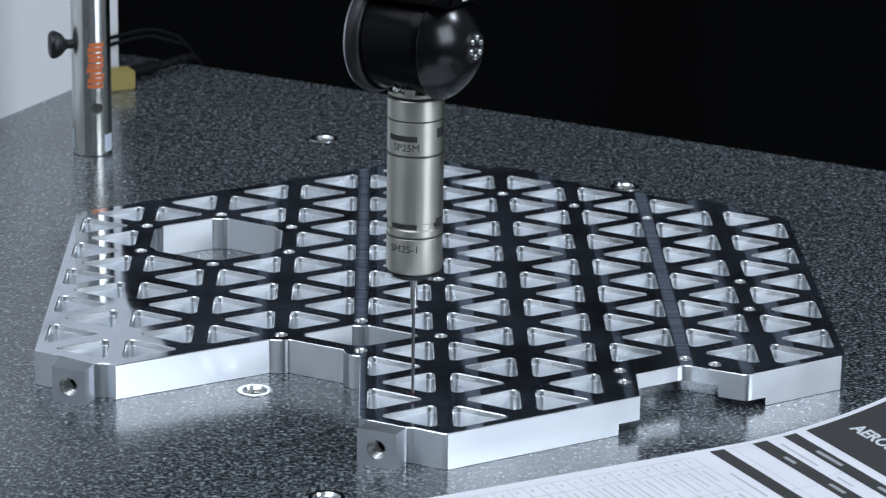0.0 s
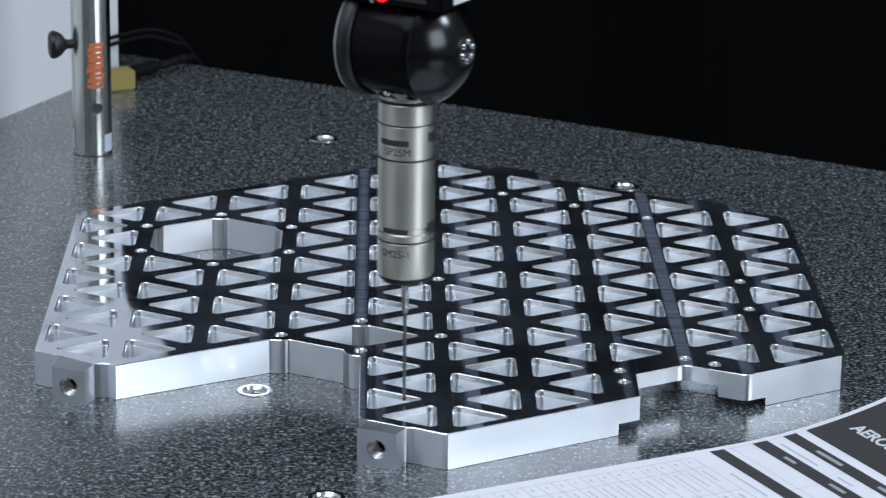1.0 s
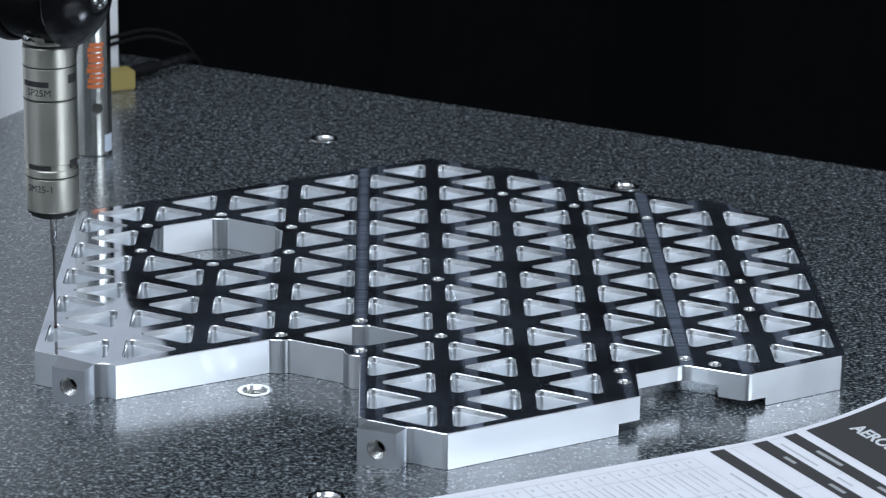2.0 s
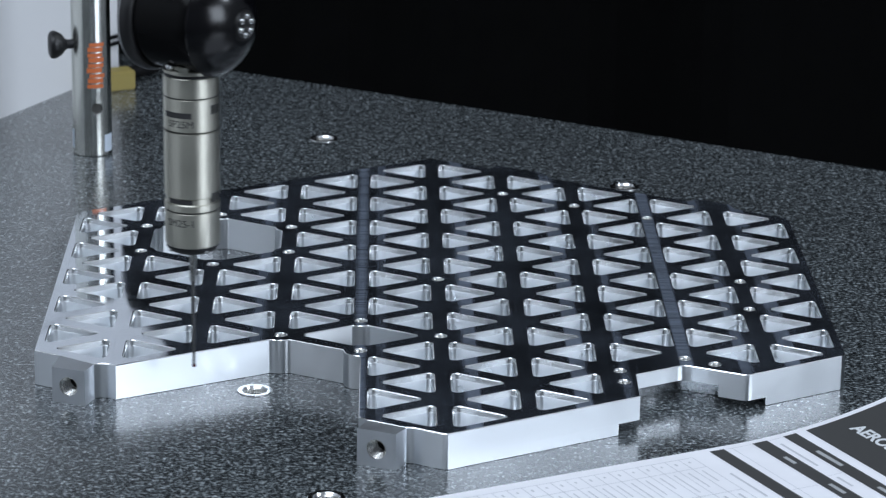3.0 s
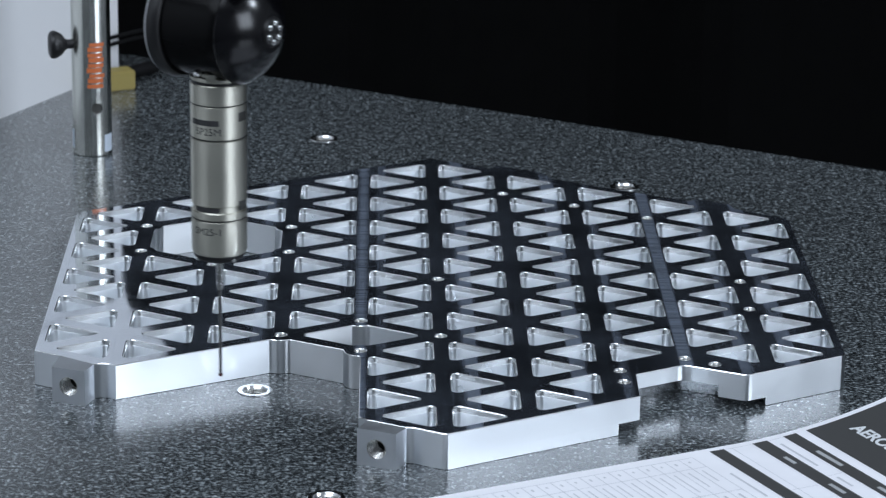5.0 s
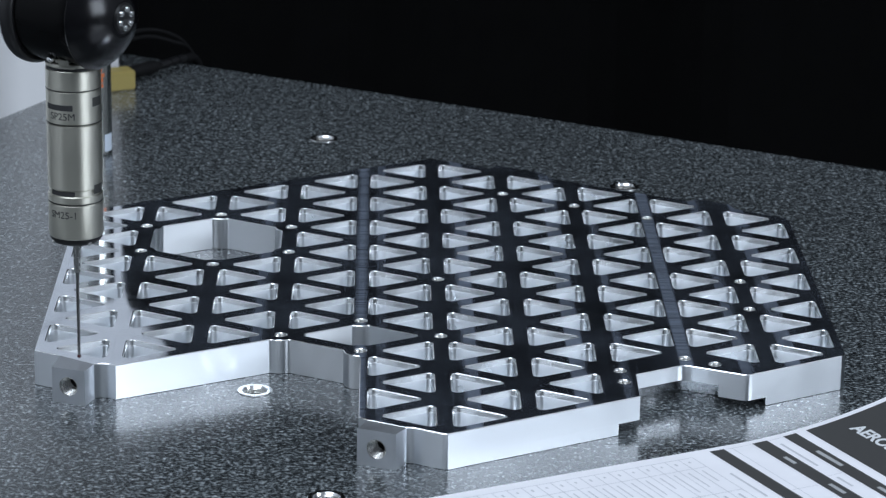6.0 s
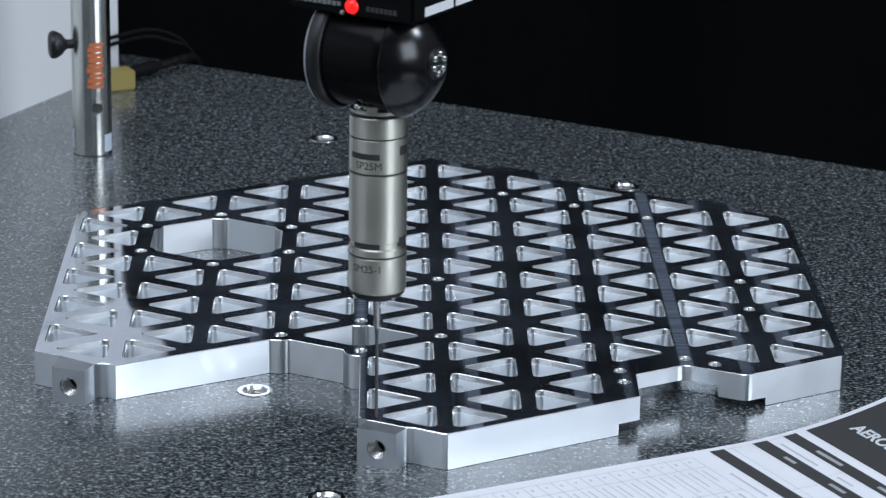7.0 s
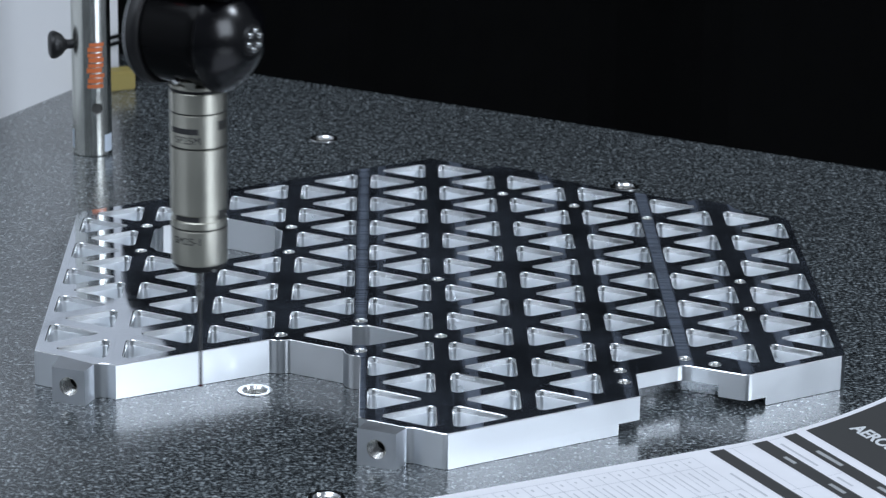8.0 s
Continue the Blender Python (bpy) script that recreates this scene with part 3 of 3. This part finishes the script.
def cable():
    c = empty("cable")
    for dz in (0.0, -0.0045):
        pts = [(-0.100, 0.395, 0.024 + dz), (-0.086, 0.410, 0.026 + dz), (-0.066, 0.430, 0.026 + dz), (-0.050, 0.440, 0.020 + dz), (-0.041, 0.447, 0.010), (-0.036, 0.456, -0.004 + dz), (-0.034, 0.462, -0.03 + dz), (-0.034, 0.463, -0.10)]
        part("cord", tube(bmesh.new(), smooth_path(pts), 0.0013), RUBBER, c, smooth=True)
    pts = [(-0.078, 0.392, 0.007), (-0.066, 0.402, 0.006), (-0.054, 0.418, 0.0062), (-0.044, 0.434, 0.006), (-0.037, 0.447, 0.003), (-0.034, 0.458, -0.012), (-0.034, 0.461, -0.05)]
    part("cord", tube(bmesh.new(), smooth_path(pts), 0.0026), RUBBER, c, smooth=True)
    part("plug", tube(bmesh.new(), [Vector((-0.080, 0.3915, 0.0065)), Vector((-0.074, 0.3955, 0.0065)), Vector((-0.0605, 0.4095, 0.0065))], 0.0042, 14), RUBBER, c, "black cable plug", smooth=True)
    for a, b in (((-0.0575, 0.4132, 0.0064), (-0.0525, 0.4203, 0.0065)), ((-0.0518, 0.4214, 0.0065), (-0.0478, 0.4278, 0.0065)), ((-0.047, 0.4291, 0.0065), (-0.0435, 0.4347, 0.0062))):
        part("sleeve", tube(bmesh.new(), [Vector(a), Vector(b)], 0.0027, 12), BLACK_MATT, c, "black ribbed cable sleeve", smooth=True)
    return tagged(c, "thin black cable with a ribbed sleeve, lying over the table's edge", "cable")


cable()

# ------------------------------------------------------------------ the inspection form
SHEET, ALONG, ACROSS = Vector((0.2424, -0.2544, 0.0)), Vector((0.899, 0.438, 0)), Vector((0.438, -0.899, 0))


def on_sheet(a, b, lift=0.0):
    """A point of the sheet: a towards its heading, b across it; the heading end curls up."""
    z = 0.0006 + (0.0115 * (a / 0.09) ** 2 if a > 0 else 0.0)
    return SHEET + ALONG * a + ACROSS * b + Vector((0, 0, z + lift))


def sheet_patch(name, a0, a1, b0, b1, mat, parent, lift=0.0):
    bm, n = bmesh.new(), max(1, int((a1 - a0) / 0.004))
    rows = [[bm.verts.new(on_sheet(a0 + (a1 - a0) * i / n, b, lift)) for b in (b0, b1)] for i in range(n + 1)]
    for p, q in zip(rows, rows[1:]):
        bm.faces.new((p[0], q[0], q[1], p[1]))
    return part(name, bm, mat, parent)


def inspection_form():
    form = empty("paper_form")
    bm, n = bmesh.new(), 60
    rows = []
    for i in range(n + 1):
        a = -0.189 + 0.279 * i / n
        rows.append([bm.verts.new(on_sheet(a, b, d)) for d in (0, -0.00012) for b in (0.0, 0.216)])
    for p, q in zip(rows, rows[1:]):
        bm.faces.new((p[0], q[0], q[1], p[1])), bm.faces.new((p[2], p[3], q[3], q[2]))
        bm.faces.new((p[0], p[2], q[2], q[0])), bm.faces.new((p[1], q[1], q[3], p[3]))
    part("sheet", bm, PAPER, form, smooth=True)
    up = 0.00008
    sheet_patch("heading_block", 0.0385, 0.0845, 0.0035, 0.20, FORM_GREY, form, up)
    for a0, a1 in ((0.0264, 0.0332), (0.0100, 0.0178), (-0.0125, -0.0050)):
        sheet_patch("grey_stripe", a0, a1, 0.0035, 0.20, FORM_GREY, form, up)
    for a, b, w in ((0.0298, 0.026, 0.020), (0.0140, 0.024, 0.009), (0.0140, 0.060, 0.012), (0.0298, 0.074, 0.02), (-0.0088, 0.07, 0.02)):
        sheet_patch("heading_bar", a - 0.0010, a + 0.0010, b, b + w, PALE_INK, form, 2 * up)
    for k in range(22):
        a = -0.0235 - 0.0072 * k
        sheet_patch("ruled_line", a, a + 0.0004, 0.007, 0.20, LINE_GREY, form, up)
    for b in (0.0065, 0.0185, 0.048, 0.07, 0.10):
        sheet_patch("ruled_line", -0.18, -0.0235, b, b + 0.0004, LINE_GREY, form, up)
    for a0, a1, b0, b1 in ((-0.0040, 0.0092, 0.0040, 0.0043), (0.0185, 0.0258, 0.0040, 0.0043), (-0.0012, -0.0009, 0.0040, 0.20), (-0.0040, 0.0092, 0.058, 0.0583), (0.0185, 0.0258, 0.052, 0.0523)):
        sheet_patch("ruled_line", a0, a1, b0, b1, LINE_GREY, form, up)
    for a, b, w in ((0.021, 0.01, 0.03), (-0.018, 0.03, 0.03), (-0.019, 0.075, 0.02), (0.0212, 0.055, 0.012)):
        sheet_patch("print_bar", a - 0.0006, a + 0.0006, b, b + w, LINE_GREY, form, up)
    for k in range(21):
        a = -0.0275 - 0.0072 * k
        sheet_patch("print_bar", a - 0.0005, a + 0.0005, 0.0105, 0.0122 + 0.0008 * (k % 2), LINE_GREY, form, up)
        sheet_patch("print_bar", a - 0.00035, a + 0.00035, 0.022, 0.036 + 0.004 * (k % 3), LINE_GREY, form, up)
        sheet_patch("print_bar", a - 0.0006, a + 0.0006, 0.052, 0.060 + 0.002 * (k % 2), LINE_GREY, form, up)
    word = letters("heading_word", "AEROS", 0.0088, WHITE_INK, form, Matrix(), bold=0.03)
    for v in word.data.vertices:
        v.co = on_sheet(0.0545 + v.co.y, 0.0150 + v.co.x * 1.15, 2 * up + v.co.z)
    return tagged(form, "white printed inspection form with dark heading, curling at one end", "paper")


inspection_form()

# ------------------------------------------------------------------ the measuring head


def touch_probe_head():
    """Origin: the axis at the lower end of the probe's barrel."""
    head = empty("probe_head")
    r = 0.0125
    barrel = [(0, 0.0), (r - 0.0012, 0.0), (r - 0.0004, 0.0006), (r, 0.0014), (r, 0.0165), (r - 0.0004, 0.0169), (r - 0.0004, 0.0173), (r, 0.0177), (r, 0.0205),
              (r - 0.0006, 0.0210), (r - 0.0006, 0.0235), (r, 0.0240), (r, 0.0538), (r - 0.0005, 0.0541), (r - 0.0005, 0.0547), (r, 0.0550), (r, 0.0695), (r - 0.0003, 0.0698),
              (r - 0.0003, 0.0702), (r, 0.0705), (r, 0.0790), (r - 0.0008, 0.0800), (r - 0.0020, 0.0806), (0, 0.0806)]
    body = part("barrel", turned(bmesh.new(), barrel, 72), PROBE, head, "satin nickel probe barrel", smooth=True)
    # dark rings laid over the shallow grooves of the barrel
    for z in (0.0169, 0.0542, 0.0698):
        part("groove", turned(bmesh.new(), [(r - 0.0003, z), (r + 0.00006, z + 0.0001), (r + 0.00006, z + 0.0004), (r - 0.0003, z + 0.0005)], 72), PROBE_DARK, body, smooth=True)
    part("lower_collar", turned(bmesh.new(), [(0, -0.0034), (0.0080, -0.0034), (0.0108, -0.0022), (0.0119, -0.0006), (0.0119, 0.0006), (0.0105, 0.0010), (0, 0.0010)], 64), BLACK_MATT, head, "black lower collar", smooth=True)
    for a in (-62, 38):
        s = part("collar_screw", turned(bmesh.new(), [(0, 0.0010), (0.0009, 0.0009), (0.0011, 0.0), (0.0011, -0.001)], 12), STEEL, head)
        s.matrix_basis = pose(0, 0, 0, 0, 0, a) @ Matrix.Translation((0, -0.0108, -0.0016)) @ pose(0, 0, 0, 120, 0, 0)
    part("upper_ring", turned(bmesh.new(), [(0.009, 0.0786), (0.0121, 0.0790), (0.0123, 0.0800), (0.0121, 0.0808), (0.009, 0.0810)], 64), BLACK_MATT, head, smooth=True)
    part("flange", turned(bmesh.new(), [(0.010, 0.0806), (0.0122, 0.0807), (0.0125, 0.0811), (0.0125, 0.0822), (0.0121, 0.0827), (0.0090, 0.0830), (0.0084, 0.0836), (0.0080, 0.0900), (0, 0.0900)], 64), PROBE, head, "satin nickel mounting flange", smooth=True)
    part("neck_key", box(bmesh.new(), (-0.0066, -0.0150, 0.0824), (0.0010, -0.008, 0.0870), 0.0016), PROBE, head, "small bright clamp key at the neck")
    screw = part("neck_screw", turned(bmesh.new(), [(0, 0.0016), (0.0010, 0.0014), (0.0015, 0.0006), (0.0015, -0.002)], 14), ALU_EDGE, head, smooth=True)
    screw.matrix_basis = pose(-0.0088, -0.0128, 0.0856, 90, 0, -30)
    # stylus
    stylus = part("stylus", turned(bmesh.new(), [(0, -0.0175), (0.0011, -0.0178), (0.0009, -0.0195), (0.00075, -0.0215), (0.00068, -0.0582), (0, -0.0582)], 20), CARBIDE, head, "slender dark metal stylus", smooth=True)
    part("stylus_holder", turned(bmesh.new(), [(0, -0.0030), (0.0024, -0.0030), (0.0023, -0.0050), (0.0017, -0.0060), (0.0015, -0.0172), (0.0012, -0.0182), (0, -0.0182)], 20), STYLUS_STEEL, stylus, "grey steel stylus holder", smooth=True)
    part("ruby_ball", turned(bmesh.new(), [(0, -0.0600)] + [(0.001 * math.sin(math.pi * i / 10), -0.0590 - 0.001 * math.cos(math.pi * i / 10)) for i in range(1, 10)] + [(0, -0.0580)], 16), RUBY, stylus, "tiny red ruby ball", smooth=True)
    # lettering on the barrel
    for text, z, x in (("SM25-1", 0.0108, -0.0120), ("SP25M", 0.0570, -0.0108)):
        wrap(letters("lettering", text, 0.0046, DARK_INK, body, Matrix()), r + 0.00004)
        ob = body.children[-1]
        for v in ob.data.vertices:
            v.co = pose(0, 0, 0, 0, 0, math.degrees(x / r)) @ v.co + Vector((0, 0, z))
    curved_bar("name_bar", -30, 66, 0.0613, 0.0026, r + 0.00005, DARK_INK, body)
    curved_bar("name_bar", -26, 60, 0.0212, 0.0022, r - 0.0005, DARK_INK, body)
    for z in (0.0630, 0.0222):
        curved_bar("index_mark", 62, 30, z - 0.0005, 0.0042, r + 0.00005, PROBE_DARK, body)
    # swivel: the ball and its cap turn on an axis that runs along local x
    ball = Matrix.Translation((0.0007, 0, 0.1050)) @ pose(0, 0, 0, 0, 0, -32)
    axis = pose(0, 0, 0, 0, 90, 0)
    R = 0.0292
    prof = [(0.0, 0.0140), (0.0250, 0.0140)] + [(R * math.cos(a), R * math.sin(a)) for a in [radians(30 + 43 * i / 16) for i in range(17)]] + [(0.0062, 0.0276), (0.0, 0.0276)]
    b = part("dome", turned(bmesh.new(), prof, 96, axis), DOME, head, "glossy black domed housing", smooth=True)
    middle = part("swivel_drum", turned(bmesh.new(), [(0, -0.0158), (0.0227, -0.0158), (0.0234, -0.0150), (0.0239, -0.0080), (0.0240, 0.0), (0.0239, 0.0080), (0.0237, 0.0132), (0.0233, 0.0140), (0, 0.0140)], 72, axis), BLACK, head, "glossy black swivel drum", smooth=True)
    middle.matrix_basis = ball
    b.matrix_basis = ball
    end = part("end_cap", turned(bmesh.new(), [(0, -0.0215), (0.0258, -0.0215), (0.0262, -0.0190), (0.0260, -0.0172), (0.0253, -0.0160), (0.0246, -0.0155), (0, -0.0155)], 72, axis), BLACK_MATT, head, "black end cap with a grey satin rim", smooth=True)
    end.matrix_basis = ball
    part("rim", turned(bmesh.new(), [(0, -0.0240), (0.0150, -0.0239), (0.0232, -0.0235), (0.0251, -0.0228), (0.0258, -0.0214), (0, -0.0214)], 72, axis), GREY_RIM, end, "grey satin rim", smooth=True)
    boss = part("axis_boss", turned(bmesh.new(), [(0, 0.0284), (0.0052, 0.0284), (0.0060, 0.0290), (0.0066, 0.0290), (0.0072, 0.0275)], 32, axis), BLACK_MATT, head, smooth=True)
    boss.matrix_basis = ball
    for i in range(6):
        a = radians(60 * i + 20)
        s = part("boss_screw", turned(bmesh.new(), [(0, 0.0302), (0.0011, 0.0301), (0.0014, 0.0296), (0.0014, 0.0280)], 14, axis), ALU_EDGE, boss, smooth=True)
        s.matrix_basis = Matrix.Translation((0, 0.0042 * math.cos(a), 0.0042 * math.sin(a)))
    # fixed upper block
    bm = box(bmesh.new(), (-0.034, -0.020, 0.020), (0.028, 0.030, 0.075), 0.0012)
    up = part("upper_block", bm, BLACK, head, "black upper block with a red status lamp")
    up.matrix_basis = ball
    lamp = part("status_lamp", turned(bmesh.new(), [(0, 0.0022), (0.0018, 0.0019), (0.0030, 0.0008), (0.0034, -0.0004)], 24), LED, up, "lit red status lamp", smooth=True)
    lamp.matrix_basis = pose(-0.0020, -0.0200, 0.0243, 90, 0, 0)
    part("lamp_screw", turned(bmesh.new(), [(0, 0.0008), (0.0010, 0.0006), (0.0012, 0.0)], 12), STEEL, up).matrix_basis = pose(-0.0066, -0.0200, 0.0212, 90, 0, 0)

    def plaque(x0, x1, z0, z1, mat):
        part("label_bar", box(bmesh.new(), (x0, -0.02012, z0), (x1, -0.0198, z1)), mat, up)

    for i in range(10):
        plaque(-0.0310 + 0.0024 * i, -0.0291 + 0.0024 * i, 0.0236 + 0.0002 * (i % 2), 0.0256, FADED)
    for i in range(7):
        plaque(0.0052 + 0.0022 * i, 0.0069 + 0.0022 * i, 0.0230, 0.0252, FAINT)
    part("label_bar", box(bmesh.new(), (0.0279, -0.0105, 0.0218), (0.0282, 0.0125, 0.0258)), WHITE_INK, up, "white printed label")
    part("label_bar", box(bmesh.new(), (0.0279, 0.0145, 0.0218), (0.0282, 0.0280, 0.0258)), WHITE_INK, up, "white printed label")
    quill = part("quill", box(bmesh.new(), (-0.028, -0.016, 0.075), (0.026, 0.026, 0.70), 0.002), BLACK_MATT, head, "black square quill")
    quill.matrix_basis = ball
    return tagged(head, "silver touch probe on a black swivel head with a red lamp", "measuring probe")


FADED = material("faded_ink", (0.20, 0.21, 0.21), 0.6)
FAINT = material("faint_ink", (0.035, 0.036, 0.038), 0.6)
HEAD = touch_probe_head()

# ------------------------------------------------------------------ what moves
# seconds, x and y of the probe's axis
TRACK = [(0.0, 0.1003, -0.2413), (0.2, 0.1086, -0.2465), (0.5, 0.1331, -0.2674), (0.7, 0.1292, -0.2659), (1.0, 0.0964, -0.2488), (1.2, 0.06, -0.2273), (1.5, -0.0015, -0.1938), (1.7, -0.0324, -0.1745), (1.95, -0.0629, -0.1549), (2.2, -0.0761, -0.1498), (2.5, -0.0714, -0.1625), (2.8, -0.0364, -0.1841), (3.0, -0.0, -0.2056), (3.2, 0.0412, -0.2253), (3.5, 0.0922, -0.2576), (3.7, 0.1107, -0.264), (4.0, 0.1188, -0.2832), (4.2, 0.111, -0.2765), (4.5, 0.0802, -0.2614), (4.7, 0.0585, -0.2474), (5.1, -0.0046, -0.2071), (5.4, -0.0517, -0.178), (5.6, -0.068, -0.1696), (5.8, -0.0705, -0.1715), (6.0, -0.0538, -0.1939), (6.2, -0.0461, -0.1997), (6.5, 0.0017, -0.2224), (6.7, 0.0436, -0.2441), (7.0, 0.084, -0.271), (7.2, 0.0915, -0.2762), (7.3, 0.0873, -0.2771), (7.5, 0.0799, -0.2747), (7.7, 0.066, -0.2675), (8.0, 0.0046, -0.2325)]


def motions():
    walk(HEAD, [(t, pose(x, y, 0.0785)) for t, x, y in TRACK])


motions()
